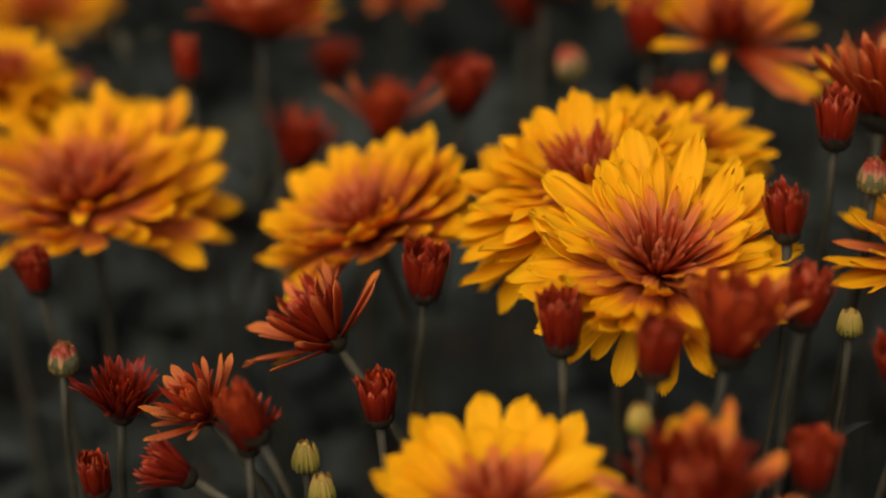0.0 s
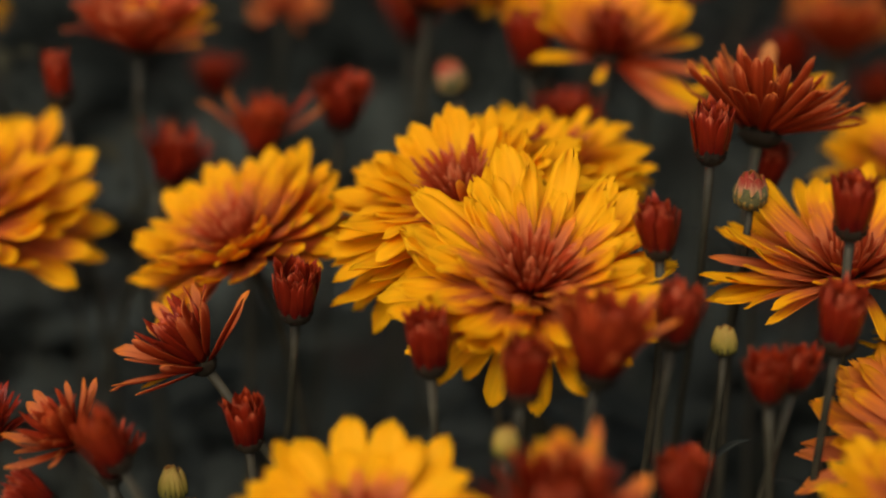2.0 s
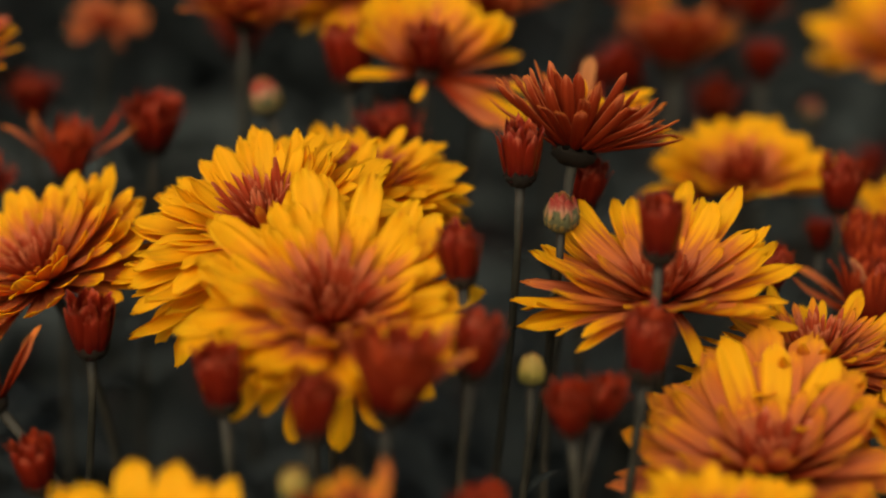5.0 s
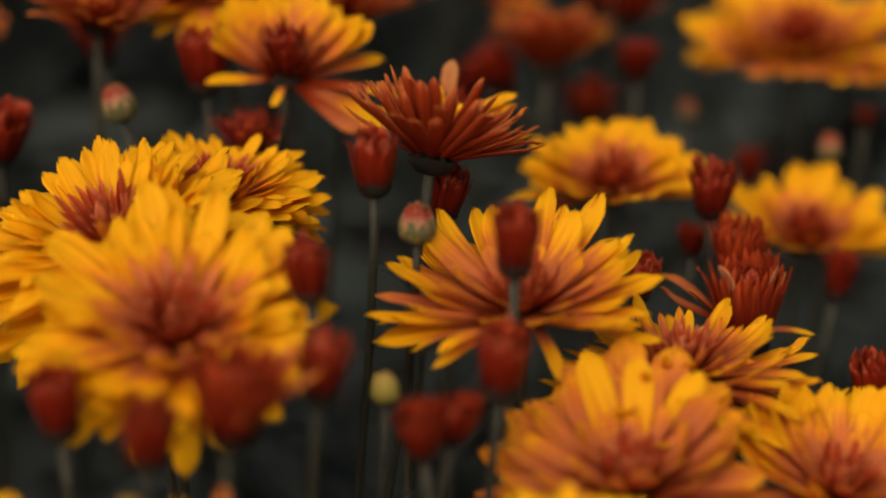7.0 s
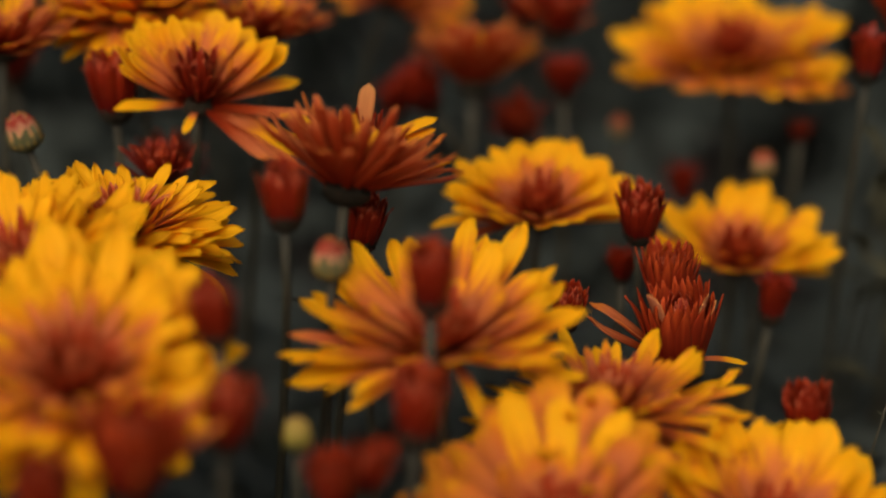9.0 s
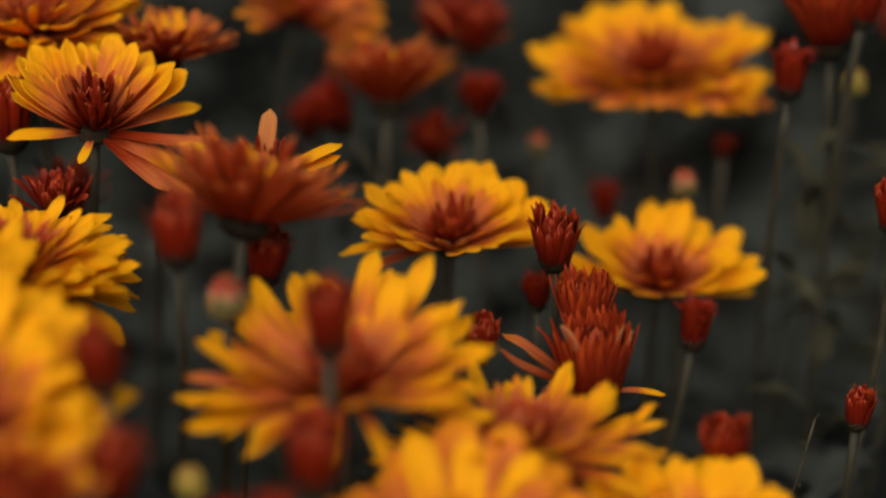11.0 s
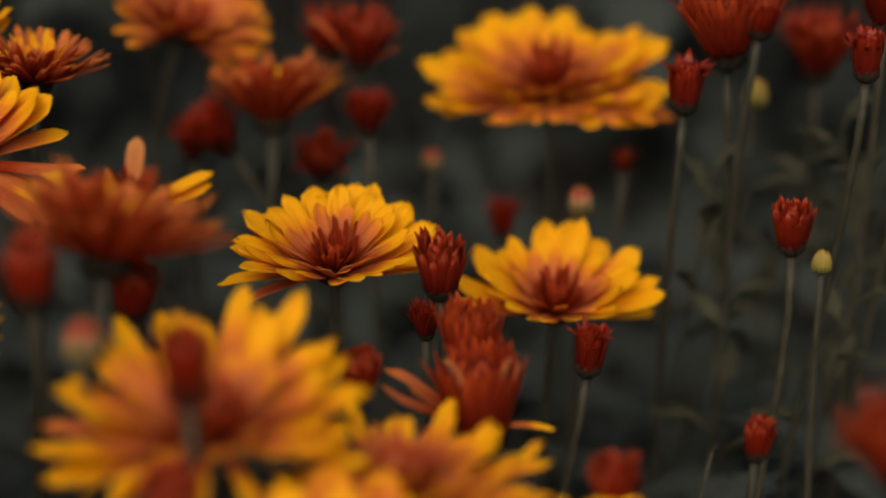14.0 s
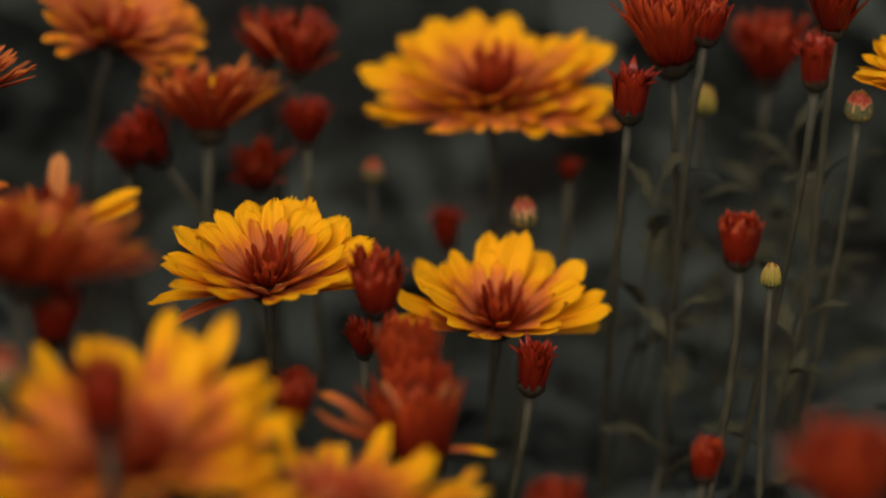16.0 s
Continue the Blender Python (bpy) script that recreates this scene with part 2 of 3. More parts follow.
def whorl(owner, head, rnd, count, length, elev, foot, rise, shape, bends, palette, width=1.0, ragged=1.0, name="petal", lop=0.0, spare=0.0, gap=0, nod=0.0, front=0.0):
    """A ring of petals round the head's axis. foot, rise: where they spring from; lop: how much longer they are on the viewer's side;
    nod: degrees by which they stand up at the back and hang at the front; front: how much shorter the foremost are."""
    start = rnd.uniform(0, 360)
    for k in range(count):
        if rnd.random() < spare:
            continue
        turn = start + 360 * k / count + rnd.uniform(-1, 1) * 100 / count * ragged
        if gap and math.sin(radians(turn)) < -math.cos(radians(gap)):
            continue
        size = length * (1 + rnd.uniform(-0.12, 0.08) * ragged - lop * math.sin(radians(turn))) * (1 - front * max(0.0, -math.sin(radians(turn))) ** 1.5)
        lean = elev + rnd.uniform(-5, 5) * ragged + nod * math.sin(radians(turn))
        m = head @ pose(0, 0, 0, 0, 0, turn) @ pose(foot, 0, rise + rnd.uniform(-0.02, 0.02) * length, rnd.uniform(-10, 10) * ragged, -lean, rnd.uniform(-6, 6) * ragged)
        m = m @ Matrix.Diagonal((size, size * width * rnd.uniform(0.88, 1.14), size, 1))
        part(name, petal_mesh(shape, rnd.choice(bends), palette, rnd.randrange(4)), owner, owner.matrix_basis.inverted() @ m)


def strays(owner, head, r, extras):
    """Petals that stand out from the rest: turn, length over the head's half width, rise, shape, bend, palette."""
    for k, (turn, size, rise, shape, bend, palette) in enumerate(extras):
        m = head @ pose(0, 0, 0, 0, 0, turn) @ pose(r * 0.1, 0, 0, 0, -rise, 0) @ Matrix.Scale(r * size, 4)
        part("petal", petal_mesh(shape, bend, palette, k % 4), owner, owner.matrix_basis.inverted() @ m)


def tube(points, radii, sides=7):
    bm = bmesh.new()
    rings = []
    for i, (p, r) in enumerate(zip(points, radii)):
        way = (points[min(i + 1, len(points) - 1)] - points[max(i - 1, 0)]).normalized()
        a = way.orthogonal().normalized() if abs(way.x) > 0.95 else way.cross(Vector((1, 0, 0))).normalized()
        b = way.cross(a)
        rings.append([bm.verts.new(p + r * (math.cos(2 * math.pi * s / sides) * a + math.sin(2 * math.pi * s / sides) * b)) for s in range(sides)])
    for lo, hi in zip(rings, rings[1:]):
        for s in range(sides):
            bm.faces.new((lo[s], lo[(s + 1) % sides], hi[(s + 1) % sides], hi[s]))
    bm.faces.new(rings[0][::-1])
    bm.faces.new(rings[-1])
    return bm


def leaf_rows(length, half, droop):
    rows, n, k = [], 15, 4
    for i in range(n):
        u = i / (n - 1)
        env = 0.10 if u < 0.16 else math.sin(math.pi * ((u - 0.16) / 0.84) ** 0.75) ** 0.7 * (1 - 0.25 * u) + 0.03
        lobe = 0.40 + 0.60 * abs(math.cos(u * math.pi * 3.2)) if u > 0.2 else 1.0
        w = half * env * lobe
        rows.append([(length * (u + 0.10 * abs(v) * (u > 0.2)), v * w, length * (0.22 * u - droop * u * u) + 0.30 * abs(v) * w + 0.03 * length * math.sin(9 * u + 3 * v)) for v in [2 * j / k - 1 for j in range(k + 1)]])
    return rows


_rl = random.Random(5)
LEAVES = [slab(leaf_rows(1.0, _rl.uniform(0.26, 0.34), _rl.uniform(0.2, 0.7)), 0.010, "leaf", (LEAF, LEAF)) for _ in range(5)]
YOUNG_LEAVES = [slab(leaf_rows(1.0, _rl.uniform(0.22, 0.30), _rl.uniform(0.2, 0.6)), 0.010, "leaf", (YOUNG, YOUNG)) for _ in range(4)]


def sliver_mesh(mat):
    rows = []
    for i in range(8):
        u = i / 7
        w = 0.10 * math.sin(math.pi * min(1.0, 0.08 + 0.92 * u)) + 0.01
        rows.append([(u, v * w, 0.5 * u - 0.55 * u * u + 0.4 * abs(v) * w) for v in (-1, 0, 1)])
    return slab(rows, 0.012, "leaf", (mat, mat))


SLIVER, YOUNG_SLIVER = sliver_mesh(LEAF), sliver_mesh(YOUNG)


def bezier(a, b, c, d, u):
    return a * (1 - u) ** 3 + b * 3 * u * (1 - u) ** 2 + c * 3 * u * u * (1 - u) + d * u ** 3


def stalk(pos, view, right, seed, drop, girth, name, label, category, group, leaves=3, tip=1.0):
    """The thing itself: an Empty at the foot of a stem that carries a head at pos; the stem meets the head drop below it."""
    rnd = random.Random(seed * 7 + 1)
    head = head_pose(pos, view, right)
    axis = (head.to_3x3() @ Vector((0, 0, 1))).normalized()
    top = head.translation - axis * drop
    foot = Vector((top.x - axis.x * 0.05 + rnd.uniform(-0.018, 0.018), top.y - axis.y * 0.04 + rnd.uniform(-0.01, 0.02), 0.0))
    thing = new(name)
    thing.empty_display_size = 0.01
    thing.matrix_basis = Matrix.Translation(foot)
    tagged(thing, label, category, group)
    a, d = Vector((0, 0, -0.004)), top - foot
    b, c = Vector((rnd.uniform(-0.01, 0.01), rnd.uniform(-0.01, 0.01), 0.45 * d.z)), d - Vector((axis.x, axis.y, max(axis.z, 0.5))) * 0.05
    us = [i / 11 for i in range(12)]
    pts = [bezier(a, b, c, d, u) for u in us]
    radii = [0.74 * girth * (1.35 - (1.35 - tip) * u + (0.35 * tip if u == 1 else 0.0)) for u in us]
    stem = part("stem", finish(tube(pts, radii), "stem", (STEM,)), thing)
    for k in range(leaves):
        u = rnd.uniform(0.12, 0.52)
        at = bezier(a, b, c, d, u)
        size = rnd.uniform(0.028, 0.046) * (1.1 - 0.5 * u)
        part("leaf", rnd.choice(LEAVES), stem, Matrix.Translation(at) @ pose(0, 0, 0, 0, rnd.uniform(-35, 10), rnd.uniform(0, 360)) @ Matrix.Scale(size, 4))
    if leaves and rnd.random() < 0.6:
        at = bezier(a, b, c, d, rnd.uniform(0.74, 0.86))
        part("leaf", SLIVER, stem, Matrix.Translation(at) @ pose(0, 0, 0, 0, rnd.uniform(-45, -10), rnd.uniform(0, 360)) @ Matrix.Scale(rnd.uniform(0.007, 0.013), 4), "small narrow leaf")
    return thing, head, rnd


CALYXES = {}


def calyx_mesh(kind, mat):
    """A cup of unit radius with three rows of overlapping bracts, hanging below z = 0."""
    key = (kind, mat.name)
    if key not in CALYXES:
        rnd = random.Random(kind)
        prof = {"cup": [(0.18, -1.05), (0.55, -0.95), (0.86, -0.62), (0.98, -0.25), (0.92, 0.05)], "dish": [(0.15, -0.62), (0.5, -0.56), (0.85, -0.34), (1.0, -0.08), (0.9, 0.05)],
                "ball": [(0.2, -1.15), (0.62, -0.98), (0.95, -0.5), (1.0, 0.0), (0.86, 0.45), (0.55, 0.78), (0.2, 0.92)]}[kind]
        bm = bmesh.new()
        sides, rows = 27, 13
        rings = []
        for i in range(rows + 1):
            t = i / rows * (len(prof) - 1)
            k = min(int(t), len(prof) - 2)
            r = prof[k][0] + (prof[k + 1][0] - prof[k][0]) * (t - k)
            z = prof[k][1] + (prof[k + 1][1] - prof[k][1]) * (t - k)
            ring = []
            for s in range(sides):
                tier = (i * 3.0 / rows + 0.5 * (s % 3 != 1)) % 1.0
                q = r * (0.90 + 0.20 * tier * (0.45 + 0.55 * (s % 3 == 1)) + rnd.uniform(-0.012, 0.012))
                ring.append(bm.verts.new((q * math.cos(2 * math.pi * s / sides), q * math.sin(2 * math.pi * s / sides), z + (0.34 * (s % 3 == 1) - 0.12 * (s % 3 != 1)) * (i == rows))))
            rings.append(ring)
        for lo, hi in zip(rings, rings[1:]):
            for s in range(sides):
                bm.faces.new((lo[s], lo[(s + 1) % sides], hi[(s + 1) % sides], hi[s]))
        bm.faces.new(rings[0][::-1])
        bm.faces.new(rings[-1])
        CALYXES[key] = finish(bm, "calyx", (mat,))
    return CALYXES[key]


def calyx(thing, head, radius, kind="cup", mat=CALYX, down=0.0):
    part("calyx", calyx_mesh(kind, mat), thing, thing.matrix_basis.inverted() @ head @ Matrix.Translation((0, 0, -down)) @ Matrix.Scale(radius, 4))


MM = 0.001


def side_leaf(thing, height, length, turn, rise):
    """A narrow olive leaf on a thing's stem, at that height over the ground."""
    stem = thing.children[0]
    near = min((v.co for v in stem.data.vertices), key=lambda c: abs(c.z - height))
    part("leaf", YOUNG_SLIVER, stem, Matrix.Translation(near) @ pose(0, 0, 0, 0, -rise, turn) @ Matrix.Diagonal((length, length * 1.5, length, 1)), "narrow olive leaf")


# ---- kinds of flower; pos: the middle of the head; r: its half width in millimetres; elev: how far the outer petals rise ----
def double(pos, r, view, right, seed, label="full double chrysanthemum, yellow petals reddening to the centre", elev=0, thin=0.0, lop=-0.08, face="outer", gap=0, full=False, nod=0, blade="broad", wide=1.0, extras=()):
    r *= MM
    thing, head, rnd = stalk(pos, view, right, seed, r * 0.30, 0.0013, "chrysanthemum", label, "flower", "open yellow chrysanthemums")
    head = head @ Matrix.Translation((0, 0, -r * 0.14))
    calyx(thing, head, r * 0.24, "dish", down=r * 0.02)
    whorl(thing, head, rnd, 22, r * 0.90, elev - 11, r * 0.10, -r * 0.04, blade, ("flat", "down", "down"), face, 0.96 * wide, spare=thin, lop=lop, gap=gap, nod=nod)
    whorl(thing, head, rnd, 26, r * 0.95, elev - 2, r * 0.10, -r * 0.01, blade, ("flat", "down", "up"), face, 0.92 * wide, spare=thin, lop=lop, gap=gap * 0.5, nod=nod)
    whorl(thing, head, rnd, 26, r * 0.93, elev + 8, r * 0.10, r * 0.02, blade, ("flat", "up"), face, 0.90 * wide, lop=lop, nod=nod)
    whorl(thing, head, rnd, 24, r * 0.84, elev + 17, r * 0.09, r * 0.04, blade, ("flat", "up"), face, 0.86 * wide, nod=nod)
    if full:
        whorl(thing, head, rnd, 26, r * 0.72, elev + 36, r * 0.09, r * 0.05, "broad", ("flat", "up"), face, 0.82, gap=62)
        whorl(thing, head, rnd, 24, r * 0.62, elev + 50, r * 0.08, r * 0.05, "broad", ("flat", "up"), face, 0.80, gap=62)
    whorl(thing, head, rnd, 24, r * 0.70, elev + 27, r * 0.08, r * 0.05, "slim", ("flat", "up"), "outer" if face == "sun" else "blush", 0.95)
    whorl(thing, head, rnd, 22, r * 0.54, elev + 39, r * 0.07, r * 0.06, "slim", ("up", "flat"), "blush" if face == "sun" else "mid", 0.8, 1.2)
    whorl(thing, head, rnd, 20, r * 0.42, 54, r * 0.07, r * 0.06, "quill", ("up", "flat"), "needle", 0.75, 1.2)
    whorl(thing, head, rnd, 18, r * 0.36, 65, r * 0.07, r * 0.06, "quill", ("up", "flat"), "needle", 0.8, 1.2)
    whorl(thing, head, rnd, 13, r * 0.29, 75, r * 0.05, r * 0.06, "quill", ("up", "hook"), "needle", 0.9)
    whorl(thing, head, rnd, 8, r * 0.23, 84, r * 0.02, r * 0.06, "quill", ("hook",), "needle", 1.0)
    strays(thing, head, r, extras)


def single(pos, r, view, right, seed, label="open chrysanthemum with yellow petals and a red centre", elev=8, thin=0.08, lop=-0.22, gap=28, face="outer", blade="broad", rows=(18, 18, 15, 12), wide=1.1, nod=0, inner=0, core="needle", tall=1.0, front=0.0, extras=()):
    r *= MM
    thing, head, rnd = stalk(pos, view, right, seed, r * 0.21, 0.0012, "chrysanthemum", label, "flower", "open yellow chrysanthemums")
    head = head @ Matrix.Translation((0, 0, -r * 0.12))
    calyx(thing, head, r * 0.17, "dish")
    whorl(thing, head, rnd, rows[0], r * 0.94, elev - 7, r * 0.09, -r * 0.02, blade, ("flat", "down", "up"), face, wide, 1.2, spare=thin + 0.1, lop=lop, gap=gap, nod=nod, front=front)
    whorl(thing, head, rnd, rows[1], r * 0.93, elev + 5, r * 0.09, 0, blade, ("flat", "up"), face, wide, 1.1, spare=thin, lop=lop, gap=gap * 0.8, nod=nod, front=front)
    whorl(thing, head, rnd, rows[2], r * 0.80, elev + 14, r * 0.08, r * 0.03, "broad", ("flat", "up"), face, 1.0, 1.1, lop=lop, gap=inner, nod=nod, front=front)
    whorl(thing, head, rnd, rows[3], r * 0.56, elev + 26, r * 0.07, r * 0.04, "broad", ("up", "flat"), "mid", 0.95, 1.3, gap=inner)
    whorl(thing, head, rnd, 16, r * 0.40, 48, r * 0.06, r * 0.05, "slim", ("up", "hook"), core, 0.9, 1.4)
    whorl(thing, head, rnd, 14, r * 0.32 * tall, 64, r * 0.05, r * 0.05, "quill", ("up", "hook"), core, 0.9, 1.3)
    whorl(thing, head, rnd, 8, r * 0.24 * tall, 82, r * 0.02, r * 0.05, "quill", ("hook",), core, 1.1)
    strays(thing, head, r, extras)


def rustflower(pos, r, view, right, seed, label="rust-red chrysanthemum, petal backs showing, tips touched yellow", elev=22, extras=()):
    r *= MM
    thing, head, rnd = stalk(pos, view, right, seed, r * 0.48, 0.0012, "chrysanthemum", label, "flower", "rust-red chrysanthemums")
    head = head @ Matrix.Translation((0, 0, -r * 0.34))
    calyx(thing, head, r * 0.25, "dish")
    whorl(thing, head, rnd, 24, r * 1.02, elev, r * 0.10, 0, "slim", ("flat", "flat", "up"), "rust", 0.80, 1.0)
    whorl(thing, head, rnd, 28, r * 0.99, elev + 9, r * 0.09, r * 0.02, "slim", ("flat", "flat", "up"), "rust", 0.78, 1.0)
    whorl(thing, head, rnd, 20, r * 0.92, elev + 19, r * 0.08, r * 0.04, "slim", ("flat", "up"), "rust", 0.9, 1.1)
    whorl(thing, head, rnd, 14, r * 0.68, elev + 32, r * 0.06, r * 0.05, "slim", ("flat", "up"), "blush", 0.95, 1.2)
    whorl(thing, head, rnd, 10, r * 0.46, 76, r * 0.03, r * 0.05, "quill", ("up", "hook"), "needle", 1.0)
    strays(thing, head, r, extras)


def half(pos, r, view, right, seed, label="half-open dark red chrysanthemum, petals standing upright", elev=66, flare=0, hue="red", tidy=False, extras=()):
    r *= MM
    thing, head, rnd = stalk(pos, view, right, seed, r * 1.16, 0.0011, "chrysanthemum", label, "flower", "half-open red chrysanthemums")
    head = head @ Matrix.Translation((0, 0, -r * 0.75))
    calyx(thing, head, r * 0.42, "cup")
    if flare:
        whorl(thing, head, rnd, flare, r * 1.6, elev - 26, r * 0.26, -r * 0.1, "slim", ("flat", "up", "down"), "rust", 0.9, 1.4)
    bends, rag = (("flat",), 0.55) if tidy else (("flat", "down", "up"), 1.1)
    core = "red" if hue == "ember" else hue
    whorl(thing, head, rnd, 19, r * 1.50, elev, r * 0.34, -r * 0.1, "lance", bends, hue, 1.1, rag)
    whorl(thing, head, rnd, 19, r * 1.42, elev + 6, r * 0.30, 0, "lance", ("flat", "up"), hue, 1.0, rag)
    whorl(thing, head, rnd, 17, r * 1.28, elev + 12, r * 0.24, 0, "lance", ("flat", "up"), core, 1.0, rag)
    whorl(thing, head, rnd, 14, r * 1.12, 84, r * 0.14, 0, "quill", ("up", "flat"), core, 1.1, rag)
    strays(thing, head, r, extras)
    return thing


def halfwide(pos, r, view, right, seed, label="opening red chrysanthemum with ragged, spreading rust petals", elev=34, hue="rust", core="red", extras=()):
    r *= MM
    thing, head, rnd = stalk(pos, view, right, seed, r * 0.67, 0.0012, "chrysanthemum", label, "flower", "half-open red chrysanthemums")
    head = head @ Matrix.Translation((0, 0, -r * 0.5))
    calyx(thing, head, r * 0.19, "cup")
    whorl(thing, head, rnd, 12, r * 1.08, elev, r * 0.13, -r * 0.05, "slim", ("flat", "up"), hue, 1.1, 1.6, spare=0.2)
    whorl(thing, head, rnd, 13, r * 1.00, elev + 18, r * 0.13, 0, "slim", ("flat", "up"), hue, 1.1, 1.4, spare=0.2)
    whorl(thing, head, rnd, 14, r * 0.86, elev + 32, r * 0.13, 0, "lance", ("flat", "up"), core, 1.2)
    whorl(thing, head, rnd, 14, r * 0.74, 80, r * 0.10, 0, "quill", ("up", "flat"), core, 1.2)
    whorl(thing, head, rnd, 8, r * 0.66, 88, r * 0.03, 0, "quill", ("up", "flat"), core, 1.2)
    strays(thing, head, r, extras)


def bud(pos, r, view, right, seed, label="dark red chrysanthemum bud with jagged petal tips", open_top=0, hue="red"):
    r *= MM
    thing, head, rnd = stalk(pos, view, right, seed, r * 1.84, 0.0011, "chrysanthemum_bud", label, "flower bud", "red chrysanthemum buds", 2)
    head = head @ Matrix.Translation((0, 0, -r * 1.05))
    calyx(thing, head, r * 0.82, "cup", down=r * 0.20)
    tall = r * 2.4
    whorl(thing, head, rnd, 14, tall * 1.02, 82 - open_top, r * 0.66, -r * 0.62, "strip", ("crown",), hue, 1.25, 1.0)
    whorl(thing, head, rnd, 13, tall * 1.06, 84 - open_top, r * 0.58, -r * 0.52, "strip", ("crown",), hue, 1.15, 1.0)
    whorl(thing, head, rnd, 10, tall * 0.97, 88, r * 0.48, -r * 0.38, "strip", ("crown",), hue, 1.1, 1.0)
    whorl(thing, head, rnd, 5, tall * 0.92, 89, r * 0.24, -r * 0.3, "quill", ("flat", "up"), hue, 1.4, 1.2)
    return thing


def shoot(pos, r, view, right, seed, label="leafy green shoot with lobed leaves, no flower"):
    thing, head, rnd = stalk(pos, view, right, seed, 0.0, 0.0011, "leafy_shoot", label, "plant", "leafy shoots", 0, 0.25)
    stem = thing.children[0]
    for k in range(6):
        at = thing.matrix_basis.inverted() @ (head @ Vector((0, 0, -0.045 * (k / 5) ** 1.2)))
        part("leaf", rnd.choice(YOUNG_LEAVES), stem, Matrix.Translation(at) @ pose(0, 0, 0, 0, rnd.uniform(-55, -15), 140 * k + rnd.uniform(-25, 25)) @ Matrix.Scale(r * MM * (0.55 + 0.45 * k / 5), 4))


def pinkbud(pos, r, view, right, seed, label="closed chrysanthemum bud, pink petals in a green calyx"):
    r *= MM
    thing, head, rnd = stalk(pos, view, right, seed, r * 1.04, 0.0009, "chrysanthemum_bud", label, "flower bud", "closed chrysanthemum buds", 2)
    head = head @ Matrix.Translation((0, 0, -r * 0.35))
    calyx(thing, head, r * 1.02, "cup", BRACT, down=-r * 0.36)
    whorl(thing, head, rnd, 13, r * 1.55, 84, r * 0.90, -r * 0.30, "cup", ("shut",), "pink", 0.95, 0.6)
    whorl(thing, head, rnd, 9, r * 1.75, 86, r * 0.64, -r * 0.30, "cup", ("shut",), "pink", 0.85, 0.6)


def greenbud(pos, r, view, right, seed, label="tight green chrysanthemum bud, cream at the tip"):
    r *= MM
    thing, head, rnd = stalk(pos, view, right, seed, r * 1.0, 0.0009, "chrysanthemum_bud", label, "flower bud", "closed chrysanthemum buds", 2)
    calyx(thing, head, r * 0.88, "cup", BRACT, down=r * 0.1)
    whorl(thing, head, rnd, 15, r * 1.65, 85, r * 0.88, -r * 0.60, "cup", ("shut",), "cream", 0.72, 0.4)
    whorl(thing, head, rnd, 9, r * 1.65, 86, r * 0.55, -r * 0.45, "cup", ("shut",), "cream", 0.9, 0.4)


# ---- ground and the leaves below the flowers ----
def ground():
    bm = bmesh.new()
    edges = [-400, -60, -8, -2, -1] + [-0.8 + 0.05 * i for i in range(33)] + [1, 2, 8, 60, 400]
    grid = [[bm.verts.new((x, y + 0.2, (0.006 * noise.noise(Vector((x * 9, y * 9, 0))) - 0.003) if max(abs(x), abs(y)) < 0.9 else -0.003)) for y in edges] for x in edges]
    for a, b in zip(grid, grid[1:]):
        for j in range(len(edges) - 1):
            bm.faces.new((a[j], b[j], b[j + 1], a[j + 1]))
    return tagged(new("ground", finish(bm, "ground", (SOIL,))), "dark crumbly soil of the flower bed", "ground", kind="structure")


ground()


def undergrowth(count, shade_leaves):
    """The leaves that fill the bed below the heads, and a high layer of unseen leaves added at the sides and behind to
    shade the far bed, joined into one mesh.
    """
    rnd = random.Random(11)
    shapes = []
    for me in LEAVES:
        shapes.append(([v.co.copy() for v in me.vertices], [tuple(p.vertices) for p in me.polygons]))
    verts, faces = [], []

    def leaf(x, y, z):
        m = pose(x, y, z, rnd.uniform(-25, 25), rnd.uniform(-40, 25), rnd.uniform(0, 360)) @ Matrix.Scale(rnd.uniform(0.030, 0.055), 4)
        vs, fs = rnd.choice(shapes)
        base = len(verts)
        verts.extend(tuple(m @ v) for v in vs)
        faces.extend(tuple(base + i for i in f) for f in fs)

    for _ in range(count):
        x, y = rnd.uniform(-0.55, 0.50), rnd.uniform(-0.30, 0.85)
        leaf(x, y, 0.020 + (0.090 if y < 0.16 else 0.065) * rnd.random())
    # added leaf layer outside the view, which keeps sky light off the far leaves
    for _ in range(shade_leaves):
        x, y = rnd.uniform(-0.75, 0.70), rnd.uniform(-0.10, 1.0)
        if y > 0.29 or x < -0.42 or x > 0.34:
            leaf(x, y, rnd.uniform(0.13, 0.20))
    me = bpy.data.meshes.new("undergrowth")
    me.from_pydata(verts, [], faces)
    for p in me.polygons:
        p.use_smooth = True
    me.materials.append(LEAF)
    return tagged(new("undergrowth", me), "dense dark green lobed leaves filling the flower bed, with unseen shading leaves around it", "foliage", kind="stuff")


undergrowth(3400, 2600)

